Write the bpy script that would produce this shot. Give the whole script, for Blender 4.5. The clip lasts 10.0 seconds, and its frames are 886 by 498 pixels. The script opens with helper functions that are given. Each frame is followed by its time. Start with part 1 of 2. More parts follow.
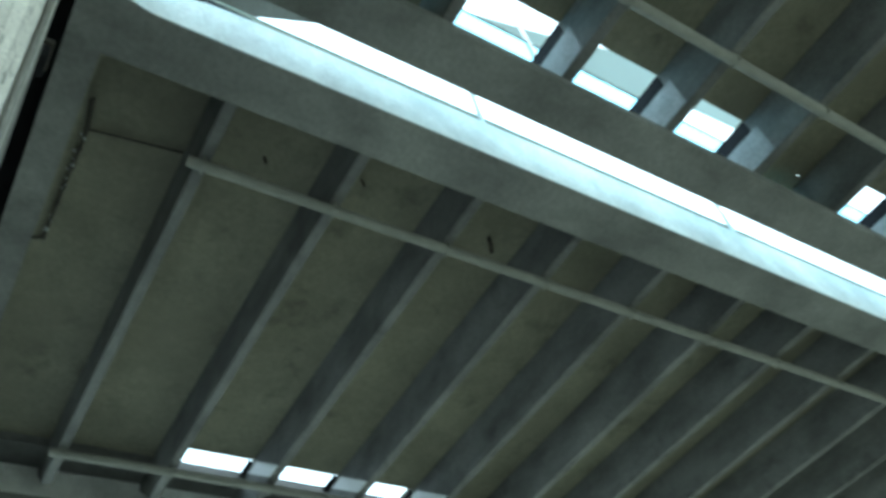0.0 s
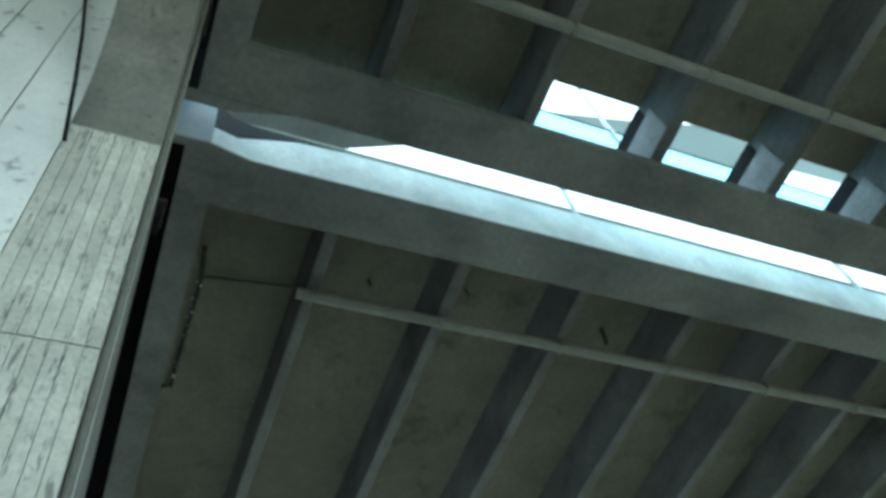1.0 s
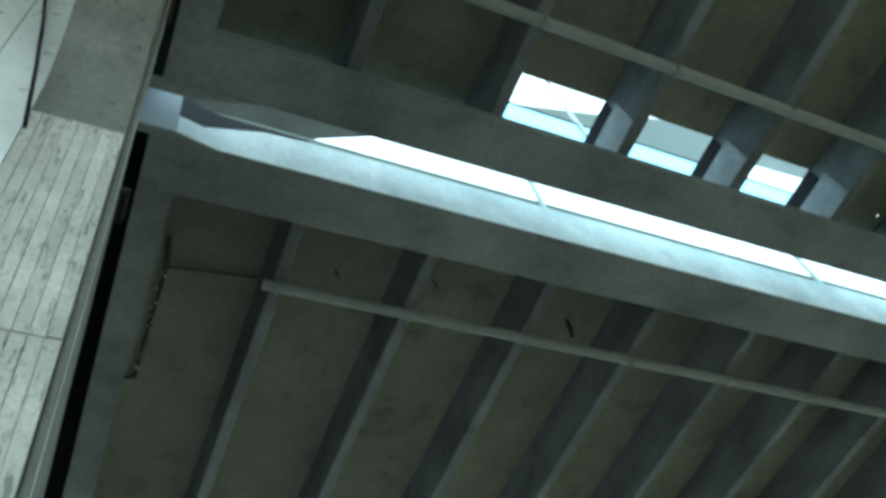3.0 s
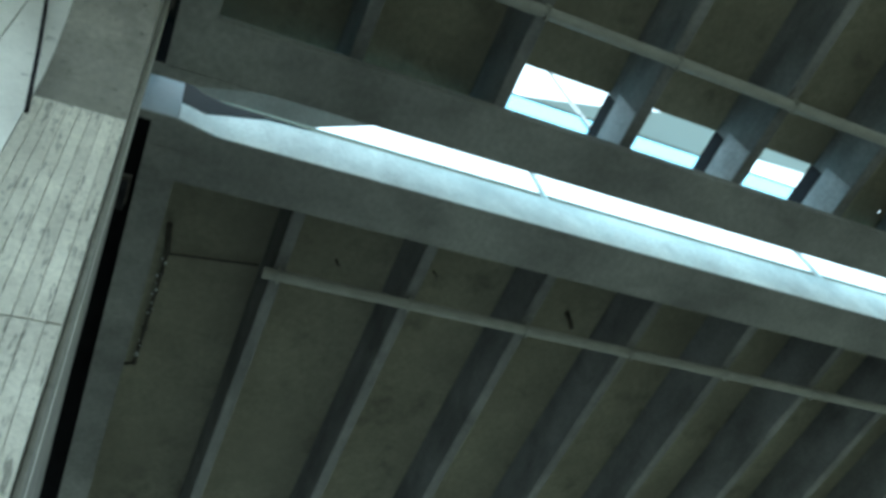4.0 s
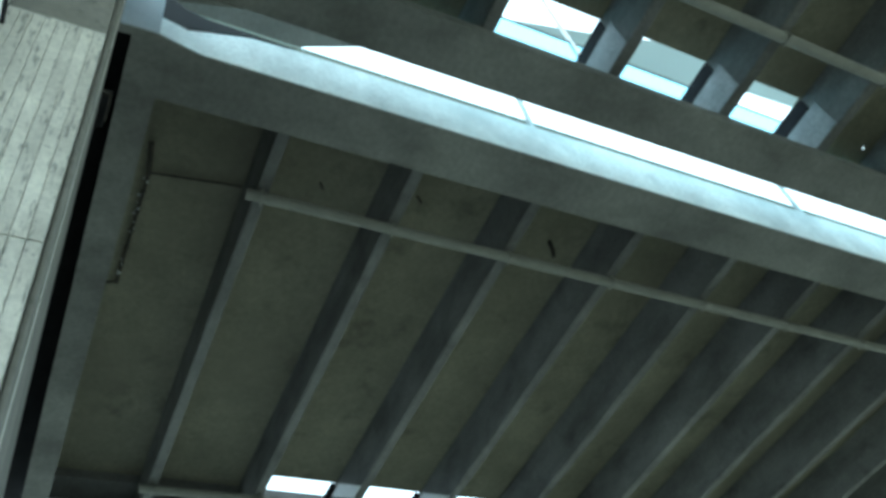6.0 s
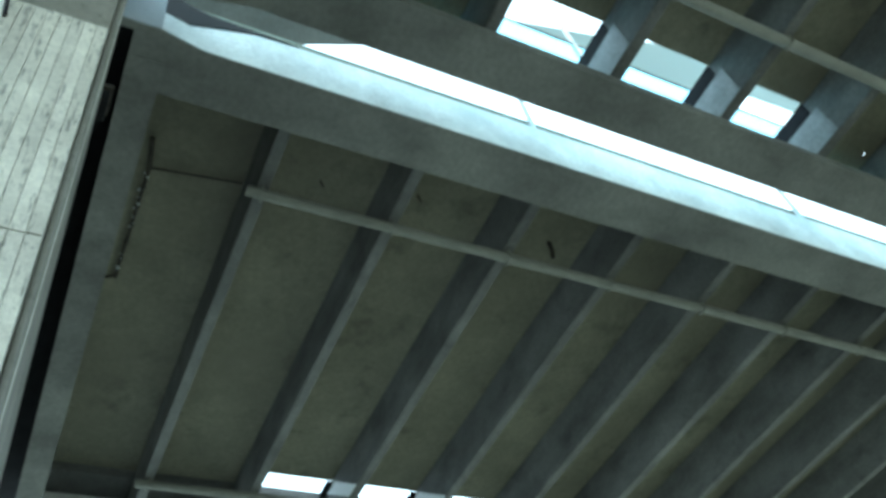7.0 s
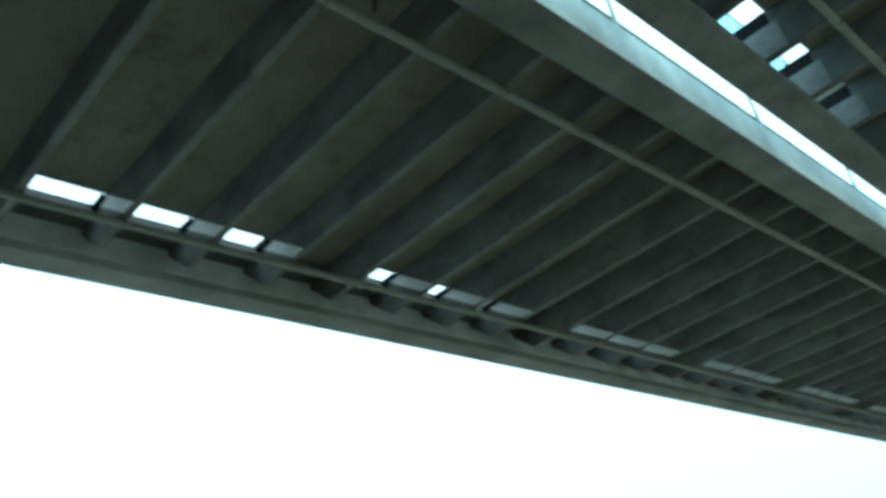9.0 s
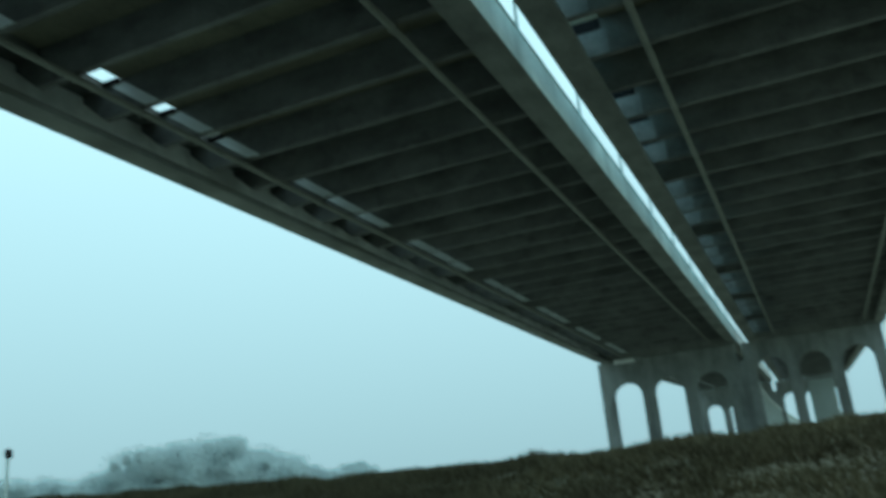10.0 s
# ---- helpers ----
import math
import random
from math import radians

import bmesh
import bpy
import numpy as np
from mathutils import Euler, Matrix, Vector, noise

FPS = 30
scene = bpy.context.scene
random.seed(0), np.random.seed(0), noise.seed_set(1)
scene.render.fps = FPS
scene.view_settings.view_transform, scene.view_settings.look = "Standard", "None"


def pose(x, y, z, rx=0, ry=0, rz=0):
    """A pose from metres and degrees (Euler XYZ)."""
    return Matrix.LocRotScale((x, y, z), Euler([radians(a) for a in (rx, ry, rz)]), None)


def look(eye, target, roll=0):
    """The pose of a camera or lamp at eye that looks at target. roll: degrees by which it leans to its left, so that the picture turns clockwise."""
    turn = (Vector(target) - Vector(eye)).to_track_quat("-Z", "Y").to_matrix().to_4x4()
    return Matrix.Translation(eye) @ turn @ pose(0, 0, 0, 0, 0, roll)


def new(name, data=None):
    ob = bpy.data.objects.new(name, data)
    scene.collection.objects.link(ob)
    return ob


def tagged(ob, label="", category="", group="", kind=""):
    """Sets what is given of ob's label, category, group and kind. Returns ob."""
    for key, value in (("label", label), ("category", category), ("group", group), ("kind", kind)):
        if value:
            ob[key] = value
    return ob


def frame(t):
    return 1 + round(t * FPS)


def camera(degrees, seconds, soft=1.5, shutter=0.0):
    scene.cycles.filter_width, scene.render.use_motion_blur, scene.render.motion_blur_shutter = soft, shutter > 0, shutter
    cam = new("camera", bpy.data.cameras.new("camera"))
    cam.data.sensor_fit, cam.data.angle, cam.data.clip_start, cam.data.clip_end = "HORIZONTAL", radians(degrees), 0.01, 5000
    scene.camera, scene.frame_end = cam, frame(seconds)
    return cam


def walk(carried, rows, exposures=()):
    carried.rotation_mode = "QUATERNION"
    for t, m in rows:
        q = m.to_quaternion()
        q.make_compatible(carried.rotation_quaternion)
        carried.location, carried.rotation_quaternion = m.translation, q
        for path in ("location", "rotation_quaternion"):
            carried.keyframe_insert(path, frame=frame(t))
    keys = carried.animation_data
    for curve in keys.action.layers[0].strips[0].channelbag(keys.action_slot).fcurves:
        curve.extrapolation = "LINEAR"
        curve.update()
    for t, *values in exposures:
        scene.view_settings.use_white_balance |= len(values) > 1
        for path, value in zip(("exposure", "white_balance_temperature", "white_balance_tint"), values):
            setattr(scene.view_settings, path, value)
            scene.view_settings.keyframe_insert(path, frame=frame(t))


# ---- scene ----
cam = camera(56.3, 10.0, soft=3.6, shutter=0.25)
H = 12.0                      # girder undersides above the eye
EYE = 1.5
# seconds and the camera's turn in degrees; it stands on one spot
ROWS = [
    (0.0, 138.14, 9.90, 58.71),
    (0.2, 140.43, 9.60, 62.89),
    (0.3, 141.71, 9.72, 64.61),
    (0.5, 145.12, 9.64, 67.87),
    (1.0, 147.12, 8.82, 69.40),
    (1.5, 146.94, 9.87, 67.78),
    (2.0, 146.72, 10.46, 68.31),
    (2.5, 146.59, 10.62, 68.05),
    (4.0, 145.52, 10.05, 67.27),
    (4.5, 145.28, 10.10, 66.69),
    (5.0, 145.12, 10.07, 66.46),
    (5.5, 143.87, 9.95, 65.92),
    (6.0, 140.09, 10.13, 65.51),
    (7.5, 140.03, 9.47, 64.57),
    (8.0, 139.90, 9.69, 63.84),
    (8.2, 136.06, 9.17, 62.04),
    (8.3, 133.83, 9.29, 60.74),
    (8.5, 129.76, 9.24, 57.78),
    (8.8, 123.86, 10.87, 52.86),
    (9.0, 119.94, 10.12, 47.19),
    (9.2, 117.07, 8.36, 41.88),
    (9.5, 113.47, 6.88, 37.09),
    (9.6, 111.89, 6.15, 33.94),
    (9.7, 110.85, 5.26, 31.24),
    (9.8, 109.46, 4.63, 28.10),
    (9.9, 108.50, 4.96, 26.56),
    (10.0, 106.78, 5.23, 24.48),
]

# seconds, stops, kelvin, tint: the clip's camera adapts as the bright sky comes into view
EXPOSURES = [(0.0, 0.25, 6500, 8), (0.5, 0.0, 6450, 8), (1.5, -0.15, 6450, 8), (5.0, -0.17, 6450, 8), (6.2, -0.02, 6450, 8), (7.5, 0.42, 6400, 8), (8.5, 0.75, 6350, 8),
             (9.0, -0.6, 6350, 0), (9.4, -1.5, 6300, -10), (10.0, -1.65, 6200, -10)]
walk(cam, [(t, pose(0, 0, EYE, rx, ry, rz)) for t, rx, ry, rz in ROWS],
     exposures=EXPOSURES)

# ---- world and light: a rainy overcast day ----
world = bpy.data.worlds.new("overcast_sky")
scene.world = world
world.use_nodes = True
wn, wl = world.node_tree.nodes, world.node_tree.links
wn.clear()
sky = wn.new("ShaderNodeTexSky")
sky.sky_type, sky.sun_disc = "NISHITA", False
sky.sun_elevation, sky.sun_rotation = radians(50), radians(70)
sky.air_density, sky.dust_density = 1.0, 6.0
cloud = wn.new("ShaderNodeMix")
cloud.data_type = "RGBA"
cloud.inputs[0].default_value = 0.9
tco, sep, lift, tone = (wn.new(k) for k in ("ShaderNodeTexCoord", "ShaderNodeSeparateXYZ", "ShaderNodeMapRange", "ShaderNodeVectorMath"))
wl.new(tco.outputs["Generated"], sep.inputs[0])
wl.new(sep.outputs[2], lift.inputs[0])
lift.inputs[1].default_value, lift.inputs[2].default_value, lift.inputs[3].default_value, lift.inputs[4].default_value = 0.0, 0.45, 0.62, 1.1
tone.operation = "SCALE"
tone.inputs[0].default_value = (24.2, 34.0, 39.8)
wl.new(lift.outputs[0], tone.inputs["Scale"])
wl.new(tone.outputs[0], cloud.inputs[7])
wl.new(sky.outputs[0], cloud.inputs[6])
wbg = wn.new("ShaderNodeBackground")
wbg.inputs[1].default_value = 0.09
wl.new(cloud.outputs[2], wbg.inputs[0])
wout = wn.new("ShaderNodeOutputWorld")
wl.new(wbg.outputs[0], wout.inputs[0])
sun_data = bpy.data.lights.new("sun", "SUN")
sun_data.energy, sun_data.angle, sun_data.color = 0.8, radians(25), (1.0, 0.98, 0.94)
sun = new("sun", sun_data)
sun.matrix_world = look((60, 10, 80), (0, 0, 0))


# ---- materials ----
def mat(name, base, rough=0.85, spread=0.25, scale=1.2, fine=18.0, bump=0.25, streak=None, stain=None, dots=0.0, island=0.0, metal=0.0, dash=None):
    m = bpy.data.materials.new(name)
    m.use_nodes = True
    nt = m.node_tree
    n, l = nt.nodes, nt.links
    bsdf = n["Principled BSDF"]
    bsdf.inputs["Roughness"].default_value = rough
    bsdf.inputs["Metallic"].default_value = metal
    tc = n.new("ShaderNodeTexCoord")
    geo = n.new("ShaderNodeNewGeometry")

    def noise_tex(sc, detail, stretch=None):
        t = n.new("ShaderNodeTexNoise")
        t.inputs["Scale"].default_value, t.inputs["Detail"].default_value = sc, detail
        t.inputs["Roughness"].default_value = 0.6
        if stretch:
            mp = n.new("ShaderNodeMapping")
            mp.inputs["Scale"].default_value = stretch
            l.new(geo.outputs["Position"], mp.inputs["Vector"])
            l.new(mp.outputs[0], t.inputs["Vector"])
        else:
            l.new(geo.outputs["Position"], t.inputs["Vector"])
        return t.outputs[0]

    def ramp(fac, lo, hi, a, b):
        r = n.new("ShaderNodeMapRange")
        r.inputs[1].default_value, r.inputs[2].default_value = lo, hi
        r.inputs[3].default_value, r.inputs[4].default_value = a, b
        l.new(fac, r.inputs[0])
        return r.outputs[0]

    def times(a, b):
        k = n.new("ShaderNodeMath")
        k.operation = "MULTIPLY"
        l.new(a, k.inputs[0])
        l.new(b, k.inputs[1])
        return k.outputs[0]

    big = ramp(noise_tex(scale, 6), 0.3, 0.7, 1 - spread, 1 + spread)
    small = ramp(noise_tex(fine, 4), 0.3, 0.7, 1 - spread * 0.6, 1 + spread * 0.6)
    f = times(big, small)
    if streak:
        f = times(f, ramp(noise_tex(1.0, 5, streak), 0.42, 0.68, 1.0, 0.6))
    if dash:
        f = times(f, ramp(noise_tex(1.0, 4, dash), 0.56, 0.66, 1.0, 0.42))
    if dots:
        f = times(f, ramp(noise_tex(dots, 3), 0.58 if dots < 2 else 0.62, 0.72, 1.0, 0.66 if dots < 2 else 0.5))
    oi = n.new("ShaderNodeObjectInfo")
    if island:
        f = times(f, ramp(oi.outputs["Random"], 0, 1, 1 - island, 1 + island))
    mix = n.new("ShaderNodeVectorMath")
    mix.operation = "SCALE"
    mix.inputs[0].default_value = base
    l.new(f, mix.inputs["Scale"])
    col = mix.outputs[0]
    if stain:
        mx = n.new("ShaderNodeMix")
        mx.data_type = "RGBA"
        l.new(ramp(noise_tex(scale * 0.6, 7), 0.5, 0.68, 0, 0.75), mx.inputs[0])
        l.new(col, mx.inputs[6])
        mx.inputs[7].default_value = (*stain, 1)
        col = mx.outputs[2]
    l.new(col, bsdf.inputs["Base Color"])
    bp = n.new("ShaderNodeBump")
    bp.inputs["Strength"].default_value, bp.inputs["Distance"].default_value = bump, 0.02
    l.new(noise_tex(fine * 2, 5), bp.inputs["Height"])
    l.new(bp.outputs[0], bsdf.inputs["Normal"])
    return m


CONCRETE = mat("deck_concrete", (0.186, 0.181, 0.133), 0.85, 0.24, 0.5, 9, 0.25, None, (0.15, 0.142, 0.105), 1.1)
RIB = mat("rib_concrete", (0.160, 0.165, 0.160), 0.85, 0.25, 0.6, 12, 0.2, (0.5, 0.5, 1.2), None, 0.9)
# girder concrete with the skylight on its sides put into the colour, plus grey stains
WEB = mat("sky_lit_concrete", (0.82, 0.85, 0.84), 0.6, 0.2, 0.5, 14, 0.25, (1.2, 0.4, 0.3), (0.45, 0.49, 0.49))
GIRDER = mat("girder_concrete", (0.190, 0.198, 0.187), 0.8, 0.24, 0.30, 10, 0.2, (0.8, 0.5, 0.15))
# daylight on the rear wall, put into whiter boards
PALE = mat("lit_rear_concrete", (0.78, 0.77, 0.70), 0.85, 0.1, 1.0, 25, 0.3, None, None, 6.0, 0.05)
# FACE and PIER: one pier concrete, its lit and shaded parts told by colour
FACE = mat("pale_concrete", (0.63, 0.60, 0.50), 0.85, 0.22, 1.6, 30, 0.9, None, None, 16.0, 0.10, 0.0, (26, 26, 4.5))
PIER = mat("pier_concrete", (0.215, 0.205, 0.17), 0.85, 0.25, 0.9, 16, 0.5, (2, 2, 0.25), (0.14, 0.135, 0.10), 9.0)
# distance haze on the far piers, put into a paler, bluer concrete
HAZED = mat("haze_tinted_pier", (0.27, 0.285, 0.275), 0.85, 0.18, 0.6, 8, 0.4, (1, 1, 0.2))
STEEL = mat("grey_pipe", (0.2, 0.205, 0.185), 0.6, 0.15, 2.0, 30, 0.1)
DARK = mat("black_rubber", (0.02, 0.02, 0.022), 0.7, 0.2, 3, 30, 0.2)
RUST = mat("dark_conduit", (0.05, 0.045, 0.035), 0.8, 0.4, 6, 40, 0.4)
GRASS = mat("grass_blades", (0.175, 0.15, 0.085), 0.9, 0.35, 0.5, 6, 0.2)
# soil is kept extra pale so that it bounces light onto the decks
SOIL = mat("dry_grass_soil", (0.36, 0.335, 0.25), 0.95, 0.3, 0.4, 5, 0.6, None, (0.15, 0.15, 0.10))
# haze over the far trees is put into this pale blue-grey leaf colour
LEAF = bpy.data.materials.new("haze_tinted_leaves")
LEAF.use_nodes = True
ln = LEAF.node_tree
ln.nodes.clear()
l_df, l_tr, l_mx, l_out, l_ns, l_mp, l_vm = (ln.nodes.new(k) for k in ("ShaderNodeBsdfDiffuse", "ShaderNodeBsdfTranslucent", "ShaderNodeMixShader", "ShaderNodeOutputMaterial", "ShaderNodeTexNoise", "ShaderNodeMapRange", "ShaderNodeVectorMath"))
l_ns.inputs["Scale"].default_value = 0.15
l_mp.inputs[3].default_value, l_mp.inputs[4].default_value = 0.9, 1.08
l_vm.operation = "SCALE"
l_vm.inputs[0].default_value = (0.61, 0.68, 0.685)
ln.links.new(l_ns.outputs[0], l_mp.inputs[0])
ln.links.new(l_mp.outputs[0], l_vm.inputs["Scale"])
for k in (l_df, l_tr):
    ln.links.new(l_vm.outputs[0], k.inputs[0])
ln.links.new(l_df.outputs[0], l_mx.inputs[1])
ln.links.new(l_tr.outputs[0], l_mx.inputs[2])
ln.links.new(l_mx.outputs[0], l_out.inputs[0])
# skylight on the rib faces by the slots, put into a paler grey
LIT_RIB = mat("lit_rib_face", (0.21, 0.225, 0.23), 0.55, 0.25, 2.5, 20, 0.15)
SHEET = mat("dark_sheet_steel", (0.2, 0.215, 0.23), 0.6, 0.2, 1.0, 15, 0.1)
WHITE = mat("sky_gap_white", (0.85, 0.86, 0.86), 0.5, 0.05, 2, 30, 0.05)
ENDCAP = mat("end_block_concrete", (0.36, 0.39, 0.42), 0.7, 0.08, 0.8, 14, 0.1)
# near-black that stands for shade on the girder end
WEB_SHADE = mat("web_shade_dark", (0.011, 0.012, 0.014), 0.5, 0.2, 1.0, 15, 0.1)
PAINT = mat("galvanised_paint", (0.6, 0.64, 0.64), 0.5, 0.08, 2, 30, 0.05)


BOUNCE = mat("bounce_paving", (0.38, 0.375, 0.345), 0.6, 0.2, 0.8, 12, 0.2)
# pale grey-green that paints haze onto far things: block, ramp, mast, trunks
FOGGY = mat("haze_tinted_grey", (0.4, 0.45, 0.43), 0.95, 0.12, 0.3, 4, 0.1)
GLASS = bpy.data.materials.new("tinted_pane")
GLASS.use_nodes = True
gn = GLASS.node_tree
gn.nodes.clear()
g_tr, g_gl, g_mx, g_out = (gn.nodes.new(k) for k in ("ShaderNodeBsdfTransparent", "ShaderNodeBsdfGlossy", "ShaderNodeMixShader", "ShaderNodeOutputMaterial"))
g_tr.inputs[0].default_value = (0.62, 0.88, 0.92, 1)
g_gl.inputs["Roughness"].default_value = 0.05
g_mx.inputs[0].default_value = 0.05
gn.links.new(g_tr.outputs[0], g_mx.inputs[1])
gn.links.new(g_gl.outputs[0], g_mx.inputs[2])
gn.links.new(g_mx.outputs[0], g_out.inputs[0])


POLY = bpy.data.materials.new("milky_panel")
POLY.use_nodes = True
pn = POLY.node_tree
p_tr, p_mx, p_ns, p_mp = (pn.nodes.new(k) for k in ("ShaderNodeBsdfTranslucent", "ShaderNodeMixShader", "ShaderNodeTexNoise", "ShaderNodeMapRange"))
p_tr.inputs[0].default_value = (0.62, 0.72, 0.72, 1)
p_ns.inputs["Scale"].default_value = 1.5
p_mp.inputs[3].default_value, p_mp.inputs[4].default_value = 0.25, 0.6
pn.nodes["Principled BSDF"].inputs["Base Color"].default_value = (0.6, 0.64, 0.64, 1)
pn.links.new(p_ns.outputs[0], p_mp.inputs[0])
pn.links.new(p_mp.outputs[0], p_mx.inputs[0])
pn.links.new(pn.nodes["Principled BSDF"].outputs[0], p_mx.inputs[1])
pn.links.new(p_tr.outputs[0], p_mx.inputs[2])
pn.links.new(p_mx.outputs[0], pn.nodes["Material Output"].inputs[0])
for dull in (WEB_SHADE, DARK):
    dull.node_tree.nodes["Principled BSDF"].inputs["Specular IOR Level"].default_value = 0.03


# ---- building helpers ----
def box(bm, x0, x1, y0, y1, z0, z1):
    """A block, in units of H over the eye for all six numbers."""
    r = bmesh.ops.create_cube(bm, size=1)
    m = Matrix.Translation(((x0 + x1) / 2 * H, (y0 + y1) / 2 * H, EYE + (z0 + z1) / 2 * H)) @ Matrix.Diagonal(((x1 - x0) * H, (y1 - y0) * H, (z1 - z0) * H, 1))
    bmesh.ops.transform(bm, matrix=m, verts=r["verts"])
    return r["verts"]


def prism(bm, ring, axis, a, b):
    """A polygon of (u, v) pairs pushed from a to b along an axis ('x': u=y, v=z; 'y': u=x, v=z; 'z': u=x, v=y); metres."""
    def at(u, v, w):
        return {"x": (w, u, v), "y": (u, w, v), "z": (u, v, w)}[axis]
    lo = [bm.verts.new(at(u, v, a)) for u, v in ring]
    hi = [bm.verts.new(at(u, v, b)) for u, v in ring]
    k = len(ring)
    bm.faces.new(lo)
    bm.faces.new(list(reversed(hi)))
    for i in range(k):
        bm.faces.new((lo[i], hi[i], hi[(i + 1) % k], lo[(i + 1) % k]))
    bmesh.ops.recalc_face_normals(bm, faces=bm.faces)


def mesh_of(name, bm, material, bevel=0.0, smooth=False):
    if bevel:
        bmesh.ops.bevel(bm, geom=[e for e in bm.edges if len(e.link_faces) == 2 and e.calc_face_angle(0) > 0.9], offset=bevel, segments=1, affect="EDGES")
    me = bpy.data.meshes.new(name)
    bm.to_mesh(me)
    bm.free()
    me.materials.append(material)
    if smooth:
        for p in me.polygons:
            p.use_smooth = True
    return me


def part(name, bm, material, parent=None, label="", bevel=0.0, smooth=False):
    ob = new(name, mesh_of(name, bm, material, bevel, smooth))
    ob.parent = parent
    return tagged(ob, label)


def tube(bm, p, q, radius, sides=10):
    p, q = Vector(p), Vector(q)
    r = bmesh.ops.create_cone(bm, cap_ends=True, segments=sides, radius1=radius, radius2=radius, depth=(q - p).length)
    bmesh.ops.transform(bm, matrix=Matrix.Translation((p + q) / 2) @ (q - p).to_track_quat("Z", "Y").to_matrix().to_4x4(), verts=r["verts"])


def at(x, y, z):
    return Vector((x * H, y * H, EYE + z * H))


# ---- bridge decks ----
SPAN = 7.15                    # far pier, in H
Z_RIB, Z_SLAB = 1.035, 1.14
RIB_0, RIB_STEP, RIB_W = 0.211, 0.2117, 0.019


def deck(left, right, slot, start, end, label, taper, slot_w):
    """One span of a deck: two channel-shaped edge girders, cross ribs, a slab with open slots along its left side."""
    thing = tagged(new("bridge_deck"), label, "bridge deck", "bridge decks", "structure")
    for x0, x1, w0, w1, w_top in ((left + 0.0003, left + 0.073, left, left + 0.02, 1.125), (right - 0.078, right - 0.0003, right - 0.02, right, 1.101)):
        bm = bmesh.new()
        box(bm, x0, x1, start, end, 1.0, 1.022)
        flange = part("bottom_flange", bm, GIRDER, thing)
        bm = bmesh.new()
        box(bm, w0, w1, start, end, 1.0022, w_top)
        part("girder_web", bm, WEB, thing, "girder side, skylight put into its pale colour")
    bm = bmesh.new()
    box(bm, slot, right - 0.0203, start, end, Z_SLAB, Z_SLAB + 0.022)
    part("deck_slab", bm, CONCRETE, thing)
    bm = bmesh.new()
    box(bm, right - 0.032, right - 0.0205, start, end, 1.0224, Z_SLAB - 0.0002)
    part("upstand", bm, GIRDER, thing)
    first = RIB_0 if start > -0.1 and start < 0 else start + 0.223
    count = int((end - 0.06 - first) / RIB_STEP) + 1
    rib = None
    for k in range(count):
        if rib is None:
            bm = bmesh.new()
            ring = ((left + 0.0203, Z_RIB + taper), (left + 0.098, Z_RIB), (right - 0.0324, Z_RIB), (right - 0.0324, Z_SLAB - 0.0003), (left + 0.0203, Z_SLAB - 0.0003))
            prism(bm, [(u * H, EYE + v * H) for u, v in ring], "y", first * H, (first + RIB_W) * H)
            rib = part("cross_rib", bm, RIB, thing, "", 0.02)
        else:
            o = new("cross_rib", rib.data)
            o.location = (0, k * RIB_STEP * H, 0)
            o.parent = thing
    bay = lambda k: first + k * RIB_STEP
    for k in range(-1, count):
        if k % 4 == 0 or k < 0 or k == count - 1:
            y0 = bay(k) if k >= 0 else start
            y1 = bay(k + 1) + RIB_W if k < count - 1 else end
            if k == 0:
                y0 += RIB_W + 0.0004
            bm = bmesh.new()
            if k == 4 and not taper:
                # a small drain hole lets a spot of daylight through
                hx, hy, r = slot - 0.043, bay(k) + 0.2, 0.0022
                for x0, x1, ya, yb in ((left + 0.0206, hx - r, y0, y1), (hx + r, slot - 0.0003, y0, y1), (hx - r, hx + r, y0, hy - r), (hx - r, hx + r, hy + r, y1)):
                    box(bm, x0, x1, ya, yb, Z_SLAB + 0.002, Z_SLAB + 0.004)
            else:
                box(bm, left + 0.0206, slot - 0.0003, y0, y1, Z_SLAB + 0.002, Z_SLAB + 0.02)
            part("cover_slab", bm, CONCRETE, thing)
    if slot - slot_w > left + 0.022:
        bm = bmesh.new()
        box(bm, left + 0.0207, slot - slot_w, start, end, 1.122, Z_SLAB + 0.0017)
        part("edge_slab", bm, RIB, thing)
    bar = plate = None
    bar_z = 1.128 if taper else 1.107
    wide = 0.0 if taper else 0.014
    for k in range(1, count):
        if (k - 1) % 4 == 0:
            continue
        xa, xb = max(left + 0.0209, slot - slot_w + 0.0003), slot - 0.0006
        if bar is None:
            k0 = k
            bm = bmesh.new()
            box(bm, xa, xb, bay(k) - (0.012 if taper else 0.0022), bay(k) - 0.0003, bar_z, Z_SLAB - 0.0009)
            bar = part("slot_bar", bm, DARK, thing)
            bm = bmesh.new()
            low = lambda x: Z_RIB + max(0.0, left + 0.098 - x) / 0.0777 * taper + 0.002
            if taper:
                # a pale skewed sheet laid on the face of the rib beside the slot
                sheet = ((-1.3646 * 1.037, 1.037), (-1.32 * 1.037, 1.037), (-1.32 * 1.126, 1.126), (-1.3646 * 1.126, 1.126))
            else:
                sheet = ((xa, low(xa)), (xb + wide, low(xb + wide)), (xb + wide, bar_z - 0.0003), (xa, bar_z - 0.0003))
            prism(bm, [(u * H, EYE + v * H) for u, v in sheet], "y", (bay(k) - 0.0016) * H, (bay(k) - 0.0003) * H)
            # added panel that paints the skylight falling on the rib's face
            plate = part("bracket_plate", bm, PAINT if taper else LIT_RIB, thing)
        else:
            for name, src in (("slot_bar", bar), ("bracket_plate", plate)):
                o = new(name, src.data)
                o.location = (0, (k - k0) * RIB_STEP * H, 0)
                o.parent = thing
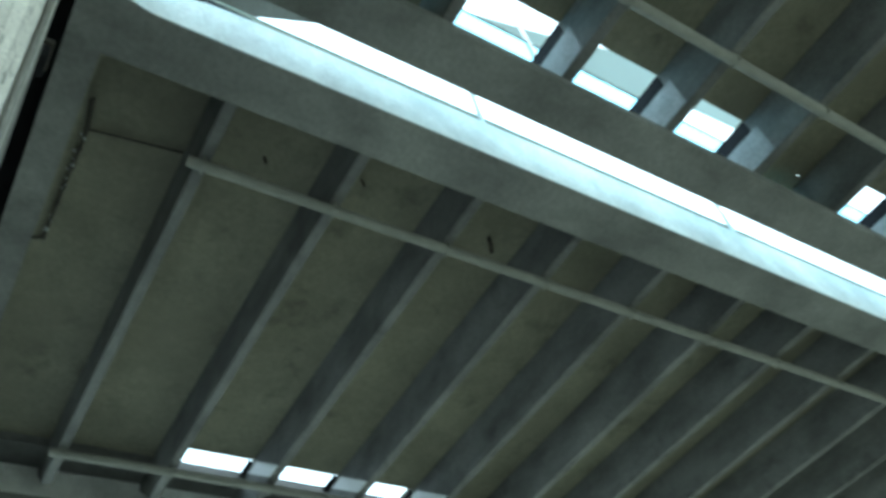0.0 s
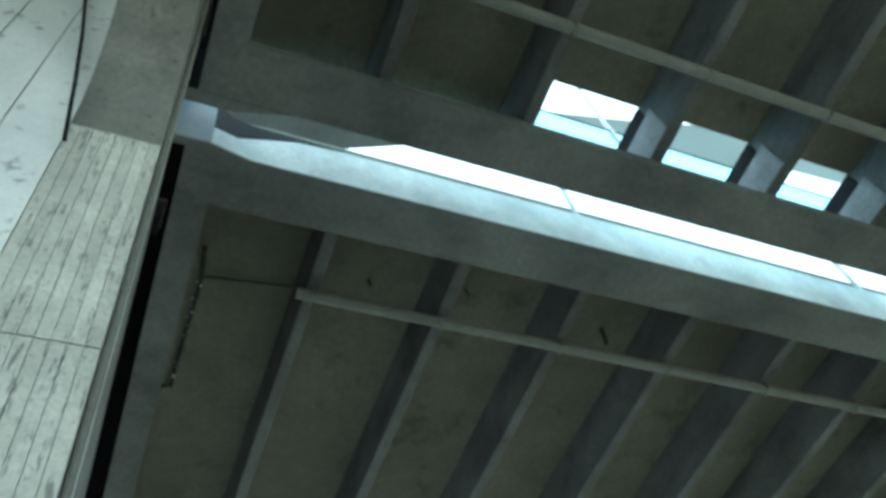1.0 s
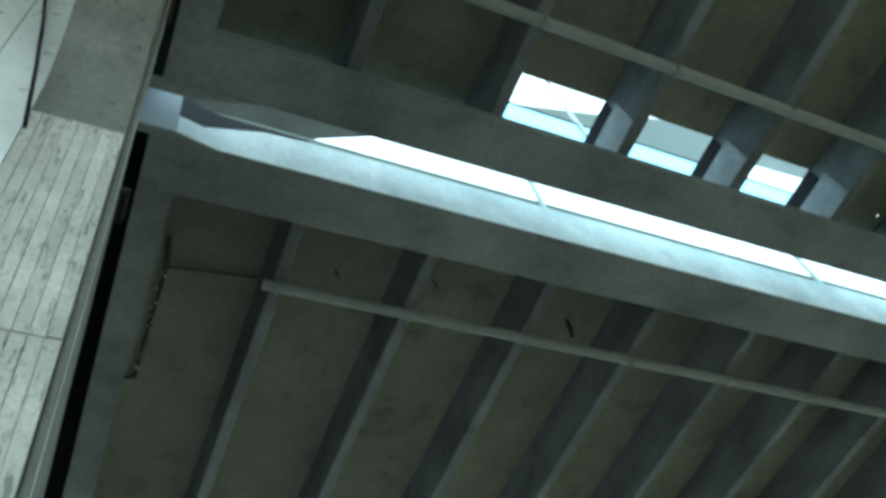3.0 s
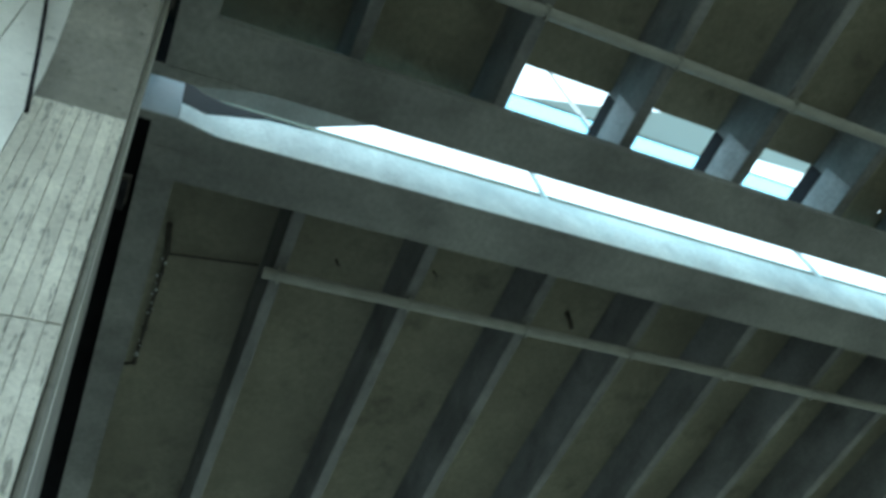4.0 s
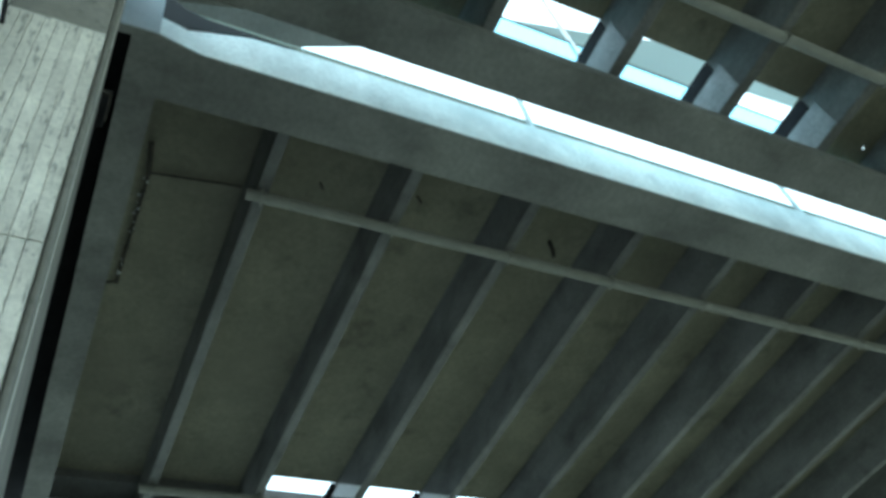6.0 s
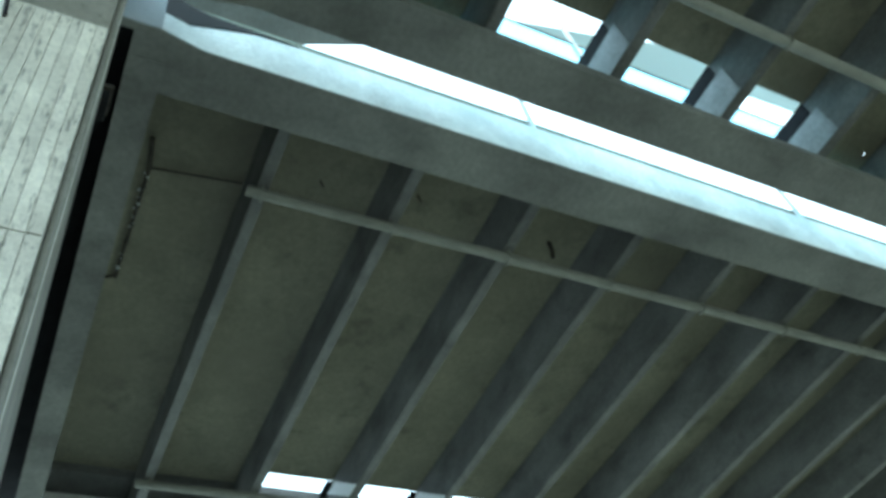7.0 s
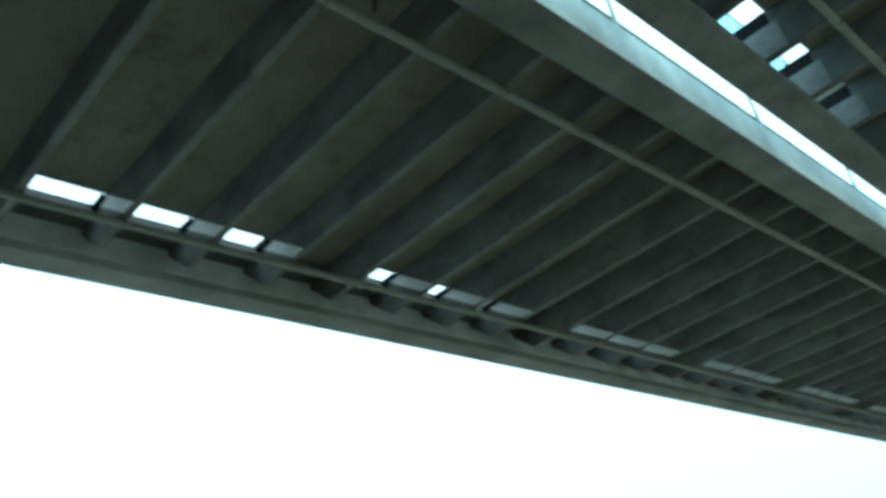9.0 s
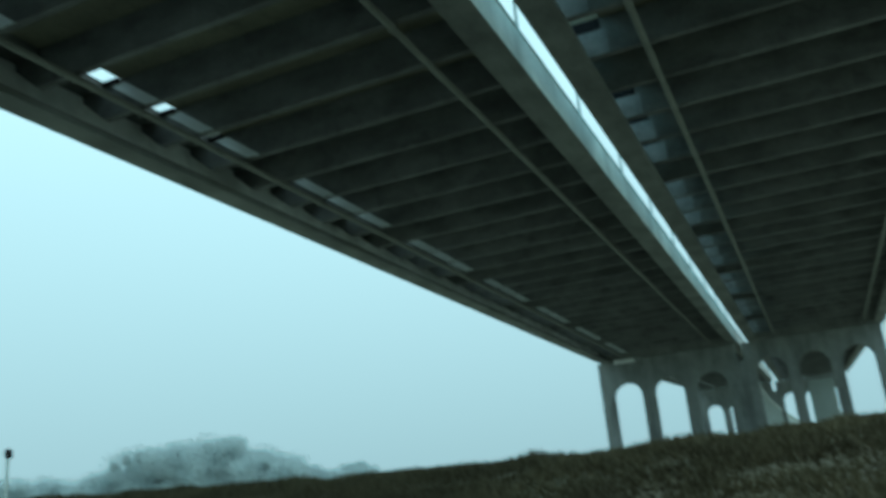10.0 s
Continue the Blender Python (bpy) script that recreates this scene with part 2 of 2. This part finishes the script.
    for y0, y1 in ((start, start + 0.045), (end - 0.045, end)):
        bm = bmesh.new()
        box(bm, left + 0.0204, right - 0.0326, y0, y1, 0.9985, Z_SLAB - 0.0006)
        part("end_diaphragm", bm, GIRDER, thing)
    return thing


LL, LR, RL, RR = -1.655, -0.4956, -0.4181, 0.60
# beyond the far pier the road bends to the right
HINGE = Matrix.Translation((-0.45 * H, SPAN * H, 0))
BEND = HINGE @ pose(0, 0, 0, 2.4, 0, 0.6) @ HINGE.inverted()
DECKS = ((LL, LR, -1.505, 0.07, 0.0512), (RL, RR, -0.311, 0.0, 0.0857))
for dl, dr, ds, dt, dw in DECKS:
    deck(dl, dr, ds, -0.004, SPAN - 0.02, "olive-grey ribbed concrete bridge deck with open slots", dt, dw)
    far = deck(dl, dr, ds, SPAN + 0.02, 2 * SPAN - 0.02, "distant ribbed concrete bridge deck over arched piers", dt, dw)
    far.matrix_world = BEND
    deck(dl, dr, ds, -5.0, -0.097, "ribbed concrete bridge deck beyond the near pier", dt, dw)


    # movement joint over the near pier; its slab is blackened for the gap's shade
    bm = bmesh.new()
    box(bm, dl - 0.12, dr, -0.0966, -0.0044, 1.141, 1.162)
    tagged(part("joint_slab", bm, DARK), "black slab over the deck joint, put in for the gap's shade", "slab", "", "structure")


# ---- piers: arched walls ----
def pier(y0, left, spring, crown, top, base, n=3, label="", col=0.131, arch=0.260, deep=0.066):
    """An arched wall with n round-headed openings, in H."""
    thing = tagged(new("bridge_pier"), label, "bridge pier", "bridge piers", "structure")
    width = n * arch + (n + 1) * col
    rise = crown - spring
    # far piers get the haze-coloured concrete
    face = PIER if y0 < 1 else HAZED
    m = lambda x, z: (x * H, EYE + z * H)
    for k in range(n + 1):
        bm = bmesh.new()
        x = left + k * (col + arch)
        box(bm, x, x + col, y0 - deep, y0, base, spring)
        part("column", bm, face, thing, "", 0.03)
    ring = [m(left, spring + 0.0003), m(left, top), m(left + width, top), m(left + width, spring + 0.0003)]
    for k in reversed(range(n)):
        x0 = left + col + k * (col + arch)
        ring.append(m(x0 + arch + 0.0, spring + 0.0003))
        for i in range(1, 16):
            a = math.pi * i / 16
            ring.append(m(x0 + arch / 2 + arch / 2 * math.cos(a), spring + rise * math.sin(a)))
        ring.append(m(x0, spring + 0.0003))
    bm = bmesh.new()
    prism(bm, ring, "y", (y0 - deep) * H, y0 * H)
    part("arch_wall", bm, face, thing)
    return thing


pier(-0.017, -0.403, 0.536, 0.708, 0.965, -0.3, 3, "board-marked grey concrete arched pier", deep=0.058)
pier(-0.08, -1.665, 0.5425, 0.715, 0.965, -0.3, 3, "board-marked grey concrete arched pier")
for yy, top, turn, drop in ((SPAN + 0.066, 0.99, Matrix(), 0.0), (2 * SPAN + 0.066, 0.9984, BEND, 0.06)):
    pier(yy, -0.475, 0.735 - drop, 0.853 - drop, top, -0.6, 3, "grey concrete arched pier, haze put into its colour", 0.085, 0.2325).matrix_world = turn
    pier(yy, -1.672, 0.685 - drop, 0.80 - drop, top, -0.6, 3, "grey concrete arched pier, haze put into its colour", 0.105, 0.242).matrix_world = turn
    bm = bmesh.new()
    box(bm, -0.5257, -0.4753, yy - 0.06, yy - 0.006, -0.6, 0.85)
    tagged(part("link_wall", bm, HAZED), "grey concrete wall linking two piers, haze put into its colour", "pier wall", "", "structure").matrix_world = turn
# white plates between the far pier and the decks, put in for sky through gaps
for x0, x1, z0, z1 in ((-1.52, -1.345, 0.965, 1.02), (0.385, 0.42, 1.03, 1.08)):
    bm = bmesh.new()
    box(bm, x0, x1, SPAN - 0.0225, SPAN - 0.0203, z0, z1)
    tagged(part("marker_plate", bm, WHITE), "small white plate put in for sky through a gap by the far deck end", "plate", "marker plates")

# ---- ground ----
def height(x, y):
    r = y + 0.05 * x
    crest = EYE - 0.1 + float(np.interp(x, (-24, -17, -14, -7.4, -3.3, 0.9, 8), (1.1, 0.91, 0.76, 0.56, 0.54, 0.63, 0.95)))
    if r < 14:
        t = max(0.0, min(1.0, (r - 3.5) / 10.5))
        z = crest * t * t * (3 - 2 * t)
    else:
        z = crest - min(1.2, 0.03 * (r - 14))
    return z + 0.05 * noise.noise((x * 0.5, y * 0.5, 0))


bm = bmesh.new()
xs = [-3000, -900, -300, -120, -60, -40] + [-30 + i * 1.0 for i in range(61)] + [40, 60, 120, 300, 900, 3000]
ys = [-3000, -600, -100, -30] + [-10 + i * 0.8 for i in range(60)] + [45, 60, 90, 150, 300, 900, 3000]
grid = [[bm.verts.new((x, y, height(x, y))) for x in xs] for y in ys]
for j in range(len(ys) - 1):
    for i in range(len(xs) - 1):
        bm.faces.new((grid[j][i], grid[j][i + 1], grid[j + 1][i + 1], grid[j + 1][i]))
ground = part("ground", bm, SOIL, None, "rough dark grassy bank", smooth=True)
tagged(ground, "", "ground", "", "structure")

# unseen pale apron under camera and bridge, added to bounce light onto the decks
bm = bmesh.new()
prism(bm, [(-70, -60), (11, -60), (11, 4.0), (-70, 4.0)], "z", 0.02, 0.08)
tagged(part("pavement", bm, BOUNCE), "unseen pale paving added under the bridge to bounce light up", "pavement", "", "structure")

# ---- board-marked facing of the near column ----
facing = tagged(new("column_facing"), "pale board-marked concrete facing with joints and pits", "wall facing", "", "structure")
FX = -0.272 * H
rng = random.Random(4)
z_joints = [0.536, 0.318, 0.1, -0.118]
y_a, y_b = -0.075 * H, -0.017 * H
for top_z, low_z in zip(z_joints[:-1], z_joints[1:]):
    y = y_a
    n_boards = 8
    step = (y_b - y_a) / n_boards
    for k in range(n_boards):
        proud = 0.012 + rng.uniform(0, 0.004)
        bm = bmesh.new()
        z0, z1 = EYE + low_z * H + 0.012, EYE + top_z * H - 0.002
        ring = [(y_a + k * step + 0.0008, 0.0005), (y_a + k * step + 0.003, proud), (y_a + (k + 1) * step - 0.003, proud + rng.uniform(-0.002, 0.002)), (y_a + (k + 1) * step - 0.0008, 0.0005)]
        prism(bm, [(FX + v, u) for u, v in ring], "z", z0, z1)
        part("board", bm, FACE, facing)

# rear wall of the pier with wide vertical boards
rear = tagged(new("pier_wall"), "board-marked concrete wall behind the arch, daylight put into its paleness", "wall", "", "structure")
bm = bmesh.new()
box(bm, -0.403, -0.274, -0.48, -0.0754, -0.3, 0.96)
part("core", bm, PIER, rear)
for k in range(10):
    for z0, z1 in ((-0.3, 0.30), (0.302, 0.96)):
        bm = bmesh.new()
        ya = -0.4452 + k * 0.037
        d = rng.uniform(0.0004, 0.0012)
        box(bm, -0.2738, -0.2725 + d, ya + 0.0006, ya + 0.0364, z0, z1)
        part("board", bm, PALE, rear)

# stepped strips on the near pier's front
for k in range(3):
    bm = bmesh.new()
    xa = -0.2775 - k * 0.042
    box(bm, xa - 0.026, xa, -0.0167, -0.0135 - 0.0012 * k, -0.3, 0.96)
    tagged(part("pilaster_strip", bm, FACE if k == 1 else PIER, None, "", 0.01), "narrow raised concrete strip on the pier front", "pilaster", "pilaster strips", "structure")

# flared buttress between the near piers
bm = bmesh.new()
prism(bm, [(u * H, EYE + v * H) for u, v in ((-0.4034, -0.3), (-0.4034, 0.962), (-0.43, 0.962), (-0.475, 0.84), (-0.60, 0.63), (-0.70, 0.575), (-0.86, 0.50), (-0.95, 0.22), (-0.98, -0.3))], "y", -0.0735 * H, -0.0185 * H)
tagged(part("pier_buttress", bm, PIER, None, "", 0.03), "flared grey concrete buttress of the near pier", "buttress", "", "structure")

# black cable hanging past the rear wall
bm = bmesh.new()
pts = [at(-0.262, -0.0715, 0.495), at(-0.264, -0.084, 0.59), at(-0.265, -0.097, 0.68), at(-0.266, -0.112, 0.77), at(-0.266, -0.134, 0.89), at(-0.268, -0.146, 0.955)]
for p, q in zip(pts[:-1], pts[1:]):
    tube(bm, p, q, 0.018, 8)
tagged(part("cable", bm, DARK), "black cable strung along the pier wall", "cable")

# bearings on the pier
for x in (-0.60, -0.325, 0.05, 0.42, 0.74):
    b = tagged(new("bridge_bearing"), "black rubber bridge bearing on the pier top", "bearing", "bridge bearings")
    bm = bmesh.new()
    box(bm, x - 0.017, x + 0.017, -0.04, -0.0125, 0.9655, 0.99)
    part("rubber_block", bm, DARK, b, "", 0.02)
    bm = bmesh.new()
    box(bm, x - 0.021, x + 0.021, -0.043, -0.01, 0.9902, 0.9983)
    part("top_plate", bm, RUST, b)


# ---- service pipes under the ribs ----
def service_pipe(x, y0, y1):
    thing = tagged(new("service_pipe"), "long grey service pipe slung under the ribs", "pipe", "service pipes")
    bm = bmesh.new()
    tube(bm, at(x, y0, 1.0245), at(x, y1, 1.0245), 0.0085 * H, 12)
    part("barrel", bm, STEEL, thing, smooth=False)
    strap = None
    for k in range(int((y1 - y0) / RIB_STEP)):
        y = 0.2205 + k * RIB_STEP
        if strap is None:
            bm = bmesh.new()
            box(bm, x - 0.0095, x + 0.0095, y - 0.002, y + 0.002, 1.0151, 1.0349)
            strap = part("strap", bm, STEEL, thing)
        else:
            o = new("strap", strap.data)
            o.location = (0, k * RIB_STEP * H, 0)
            o.parent = thing


for x in (-0.7021, -1.4355, -0.2061, 0.45):
    service_pipe(x, 0.196, SPAN - 0.1)

# rusty conduit on the first bay of the deck
conduit = tagged(new("conduit"), "thin dark rusty conduit with a bend under the slab", "conduit")
bm = bmesh.new()
zc = 1.134
c1, c2, c3, c0 = at(-0.782, 0.066, zc), at(-1.017, 0.062, zc), at(-0.766, 0.208, zc), at(-0.727, 0.058, zc)
tube(bm, c0, c1, 0.05)
tube(bm, c1, c2, 0.032)
tube(bm, c1, c3, 0.022)
tube(bm, c2, at(-1.026, 0.044, zc), 0.03)
part("tube", bm, RUST, conduit)
for i in range(7):
    bm = bmesh.new()
    p = c1.lerp(c2, i / 6)
    tube(bm, p + Vector((0.03, 0, 0)), p - Vector((0.03, 0, 0)), 0.05, 8)
    part("clamp", bm, RUST, conduit)
g = random.Random(4)
for i in range(16):
    bm = bmesh.new()
    p = c1.lerp(c2, g.random()) + Vector((g.uniform(-0.05, 0.05), g.uniform(-0.09, 0.02), -0.04))
    bmesh.ops.create_icosphere(bm, subdivisions=1, radius=g.uniform(0.012, 0.035), matrix=Matrix.Translation(p))
    part("lime_crust", bm, PAINT, conduit, "white lime crust")
bm = bmesh.new()
tube(bm, at(-0.724, 0.775, 1.139), at(-0.712, 0.762, 1.1), 0.05, 8)
tube(bm, at(-0.712, 0.762, 1.1), at(-0.719, 0.764, 1.085), 0.05, 8)
tagged(part("hanger_hook", bm, RUST), "bent dark steel hook hanging from the slab", "hook")


# short dark stubs left in the slab
for x, y in ((-0.725, 0.327), (-0.703, 0.495)):
    bm = bmesh.new()
    tube(bm, at(x, y, 1.1396), at(x + 0.003, y + 0.002, 1.12), 0.025, 7)
    tagged(part("anchor_stub", bm, RUST), "short rusty anchor stub in the deck slab", "anchor", "anchor stubs")


# ---- railings on the deck edges ----
def railing(x, first_y, top, glass, base):
    thing = tagged(new("railing"), "pale steel railing posts along the deck edge", "railing", "railings")
    post = None
    for k in range(12):
        y = first_y + 0.605 * k
        if y > SPAN - 0.1:
            break
        if post is None:
            bm = bmesh.new()
            box(bm, x - 0.004, x + 0.004, y - 0.0035, y + 0.0035, base, top)
            post = part("post", bm, PAINT, thing, "", 0.015)
        else:
            o = new("post", post.data)
            o.location = (0, 0.605 * k * H, 0)
            o.parent = thing
    bm = bmesh.new()
    tube(bm, at(x, -0.03, top), at(x, SPAN - 0.04, top), 0.022, 8)
    part("handrail", bm, RUST, thing)
    if glass:
        bm = bmesh.new()
        box(bm, x - 0.0008, x + 0.0008, -0.02, SPAN - 0.1, 1.1256, top - 0.002)
        pane = part("pane", bm, GLASS, thing, "pale blue clear barrier pane")
        pane.visible_shadow = False


railing(LR - 0.01, 0.613, 1.38, False, 1.1013)
railing(RL + 0.008, 0.09, 1.298, True, 1.1253)

# canopy plate above the gap, on posts from the deck
canopy = tagged(new("canopy"), "grey steel canopy plate standing on the deck", "canopy")
bm = bmesh.new()
prism(bm, [(u * H, v * H) for u, v in ((-0.73, 0.112), (-0.6753, 0.264), (-0.6252, 0.4027), (-0.56, 0.583), (-0.56, -0.12), (-0.73, -0.12))], "z", EYE + 1.5 * H, EYE + 1.515 * H)
part("plate", bm, SHEET, canopy)
for y in (-0.02, 0.15):
    bm = bmesh.new()
    tube(bm, at(-0.70, y, Z_SLAB + 0.022), at(-0.70, y, 1.5), 0.1)
    part("post", bm, STEEL, canopy)
# tall end block of the girder, then its flared web end
bm = bmesh.new()
box(bm, LR + 0.0003, LR + 0.0112, -0.034, 0.0265, 1.0025, 1.22)
tagged(part("end_block", bm, ENDCAP, None, "", 0.01), "smooth grey concrete end block on the girder side", "end block", "", "structure")
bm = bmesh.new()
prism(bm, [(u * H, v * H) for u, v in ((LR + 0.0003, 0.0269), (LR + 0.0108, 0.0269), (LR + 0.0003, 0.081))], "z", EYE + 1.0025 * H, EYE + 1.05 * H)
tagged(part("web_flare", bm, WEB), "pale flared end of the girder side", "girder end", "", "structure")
for ring in (((LR + 0.0001, -0.034), (LR + 0.0112, -0.034), (LR + 0.0112, 0.0265), (LR + 0.0001, 0.081)), ((RL - 0.0001, -0.034), (RL - 0.0001, 0.112), (RL - 0.016, 0.04), (RL - 0.016, -0.034))):
    bm = bmesh.new()
    prism(bm, [(u * H, v * H) for u, v in ring], "z", EYE + 0.9986 * H, EYE + 1.0022 * H)
    tagged(part("flange_flare", bm, GIRDER), "flared grey concrete foot of the girder end", "girder end", "", "structure")
# near-black sheet on the web by the end block, shaped as the shade there
bm = bmesh.new()
prism(bm, [(u * H, EYE + v * H) for u, v in ((0.0269, 1.044), (0.09, 1.073), (0.145, 1.096), (0.21, 1.1012), (0.144, 1.106), (0.0864, 1.107), (0.0528, 1.118), (0.0269, 1.15))], "x", (LR + 0.0004) * H, (LR + 0.0016) * H)
tagged(part("edge_flashing", bm, WEB_SHADE), "dark curved sheet put in for the shade on the girder end", "flashing")

# grey panel high over the deck, seen through the slots
panel = tagged(new("overhead_panel"), "pale grey panel on posts standing over the deck", "panel")
bm = bmesh.new()
prism(bm, [(u * H, v * H) for u, v in ((-0.4745, 0.655), (-0.4417, 0.832), (-0.4094, 0.975), (-0.385, 1.06), (-0.36, 1.19), (-0.385, 1.405), (-0.4351, 1.388), (-0.44, 1.256), (-0.4745, 1.12))], "z", EYE + 1.5 * H, EYE + 1.506 * H)
part("plate", bm, POLY, panel)
bm = bmesh.new()
tube(bm, at(RL + 0.008, 0.695, 1.3), at(RL + 0.008, 0.695, 1.4998), 0.05)
part("post", bm, PAINT, panel)

# distant pale block seen through an arch
bm = bmesh.new()
r = bmesh.ops.create_cube(bm, size=1)
bmesh.ops.transform(bm, matrix=Matrix.Translation((0.93, 122, 5.98)) @ Matrix.Diagonal((3.1, 4, 11.96, 1)), verts=r["verts"])
tagged(part("abutment", bm, FOGGY, None, "", 0.1), "concrete block beyond the pier, paled in colour for haze", "abutment")


# ---- far things ----
bm = bmesh.new()
pts = [(-6.46, 112, 11.2), (-7.15, 130, 10.9), (-7.07, 150, 10.4), (-6.23, 175, 9.8), (-4.74, 205, 9.3), (-0.41, 250, 8.2)]
lo, hi = [], []
for x, y, z in pts:
    lo.append([bm.verts.new((x, y, 0)), bm.verts.new((x - 2.2, y, 0))])
    hi.append([bm.verts.new((x, y, EYE + z)), bm.verts.new((x - 2.2, y, EYE + z))])
for i in range(len(pts) - 1):
    bm.faces.new((lo[i][0], lo[i + 1][0], hi[i + 1][0], hi[i][0]))
    bm.faces.new((hi[i][0], hi[i + 1][0], hi[i + 1][1], hi[i][1]))
    bm.faces.new((lo[i][1], hi[i][1], hi[i + 1][1], lo[i + 1][1]))
bm.faces.new((lo[0][0], hi[0][0], hi[0][1], lo[0][1]))
bm.faces.new((lo[-1][1], hi[-1][1], hi[-1][0], lo[-1][0]))
ramp = tagged(new("ramp"), "grey curved ramp embankment beyond the piers, paled in colour for haze", "ramp", "", "structure")
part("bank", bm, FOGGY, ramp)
bm = bmesh.new()
for (x, y, z), (x2, y2, z2) in zip(pts[:-1], pts[1:]):
    tube(bm, (x, y, EYE + z + 0.25), (x2, y2, EYE + z2 + 0.25), 0.3, 8)
part("kerb", bm, PAINT, ramp)

lamp = tagged(new("floodlight_mast"), "slim grey mast with a dark lamp head", "street lamp")
bm = bmesh.new()
bmesh.ops.create_cone(bm, cap_ends=True, segments=12, radius1=0.17, radius2=0.11, depth=7.17)
bmesh.ops.translate(bm, verts=bm.verts, vec=(-52.9, 42.5, 3.585))
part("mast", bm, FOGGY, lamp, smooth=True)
bm = bmesh.new()
r = bmesh.ops.create_cube(bm, size=1)
bmesh.ops.transform(bm, matrix=Matrix.Translation((-52.85, 42.5, 7.35)) @ Euler((0.3, 0.15, 0.4)).to_matrix().to_4x4() @ Matrix.Diagonal((0.45, 0.4, 0.62, 1)), verts=r["verts"])
part("lamp_head", bm, DARK, lamp, "dark lamp head", 0.08)


bm = bmesh.new()
bmesh.ops.create_icosphere(bm, subdivisions=2, radius=1)
bm.verts.index_update()
BALL_V = [tuple(p.co) for p in bm.verts]
BALL_F = [[p.index for p in f.verts] for f in bm.faces]
bm.free()


def tree(x, y, base, tall, wide, seed):
    g = np.random.default_rng(seed)
    thing = tagged(new("tree"), "broadleaf tree in the distance, haze put into its pale leaf colour", "tree", "far trees")
    bm = bmesh.new()
    tube(bm, (x, y, base), (x, y, base + tall * 0.55), tall * 0.02, 7)
    for i in range(4):
        a = i * 1.6 + seed
        tube(bm, (x, y, base + tall * (0.3 + 0.05 * i)), (x + math.cos(a) * wide * 0.3, y + math.sin(a) * wide * 0.3, base + tall * (0.6 + 0.05 * i)), tall * 0.008, 5)
    part("trunk", bm, FOGGY, thing)
    n = 9000
    cl = g.normal(size=(26, 3)).clip(-1.7, 1.7) * (wide * 0.26, wide * 0.26, tall * 0.15) + (x, y, base + tall * 0.56)
    cl[:, 2] = np.minimum(cl[:, 2], base + tall * 0.84)
    c = cl[g.integers(0, 26, n)] + g.normal(size=(n, 3)).clip(-1.7, 1.7) * (wide * 0.13, wide * 0.13, tall * 0.085)
    low = np.c_[g.normal(size=(n // 3, 2)) * wide * 0.3 + (x, y), g.uniform(base, base + tall * 0.5, n // 3)]
    c = np.r_[c, low]
    n = len(c)
    s = g.uniform(0.22, 0.55, (n, 1))
    u = g.normal(size=(n, 3))
    u /= np.linalg.norm(u, axis=1, keepdims=True)
    w = np.cross(u, g.normal(size=(n, 3)))
    w /= np.linalg.norm(w, axis=1, keepdims=True)
    v = np.stack((c - u * s, c + w * s * 0.6, c + u * s, c - w * s * 0.6), 1).reshape(-1, 3)
    faces = np.arange(4 * n).reshape(-1, 4).tolist()
    verts = v.tolist()
    for cx, cy, cz in cl:
        jit = 1 + 0.25 * g.normal(size=(len(BALL_V), 1)).clip(-1, 1)
        first = len(verts)
        verts += (np.array(BALL_V) * jit * (wide * 0.10, wide * 0.10, tall * 0.06) + (cx, cy, cz)).tolist()
        faces += [[first + i for i in f] for f in BALL_F]
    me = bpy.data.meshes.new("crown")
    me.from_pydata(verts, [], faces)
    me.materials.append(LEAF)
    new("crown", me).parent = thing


g = random.Random(8)
Y = 230.0
SKYLINE = ((-1.288, 0.093), (-1.23, 0.097), (-1.162, 0.092), (-1.094, 0.088), (-1.045, 0.084), (-0.992, 0.093), (-0.958, 0.114), (-0.9, 0.122), (-0.813, 0.124), (-0.764, 0.116), (-0.725, 0.095), (-0.657, 0.067), (-0.589, 0.058), (-0.541, 0.045))
for i in range(44):
    q = -1.30 + 0.77 * i / 43
    peak = np.interp(q, [a for a, b in SKYLINE], [b for a, b in SKYLINE])
    big = peak > 0.07
    tree(q * Y, Y + g.uniform(-14, 14), 0, (EYE + Y * peak * g.uniform(0.94, 1.04)) * 1.02, g.uniform(13, 17) if big else g.uniform(8, 11), i)

# ---- grass on the bank ----
gr = np.random.default_rng(5)
N = 200000
gx, gy = gr.uniform(-17, 9, N), gr.uniform(5.5, 16.5, N)
tuft = np.array([noise.noise((a * 1.3, b * 1.3, 3)) for a, b in zip(gx, gy)])
gz = np.array([height(a, b) for a, b in zip(gx, gy)]) - 0.02
hgt = gr.uniform(0.05, 0.16, N) * np.clip(1 + 1.2 * tuft, 0.5, 2.0)
ang = gr.uniform(0, 6.283, N)
wd = gr.uniform(0.012, 0.03, N)
lean = gr.normal(size=(N, 2)) * 0.06
a = np.c_[gx - np.cos(ang) * wd, gy - np.sin(ang) * wd, gz]
b = np.c_[gx + np.cos(ang) * wd, gy + np.sin(ang) * wd, gz]
c = np.c_[gx + lean[:, 0], gy + lean[:, 1], gz + hgt]
me = bpy.data.meshes.new("grass")
me.from_pydata(np.stack((a, b, c), 1).reshape(-1, 3).tolist(), [], np.arange(3 * N).reshape(-1, 3).tolist())
me.materials.append(GRASS)
tagged(new("grass", me), "rough olive-brown grass on the bank", "grass", "", "stuff")
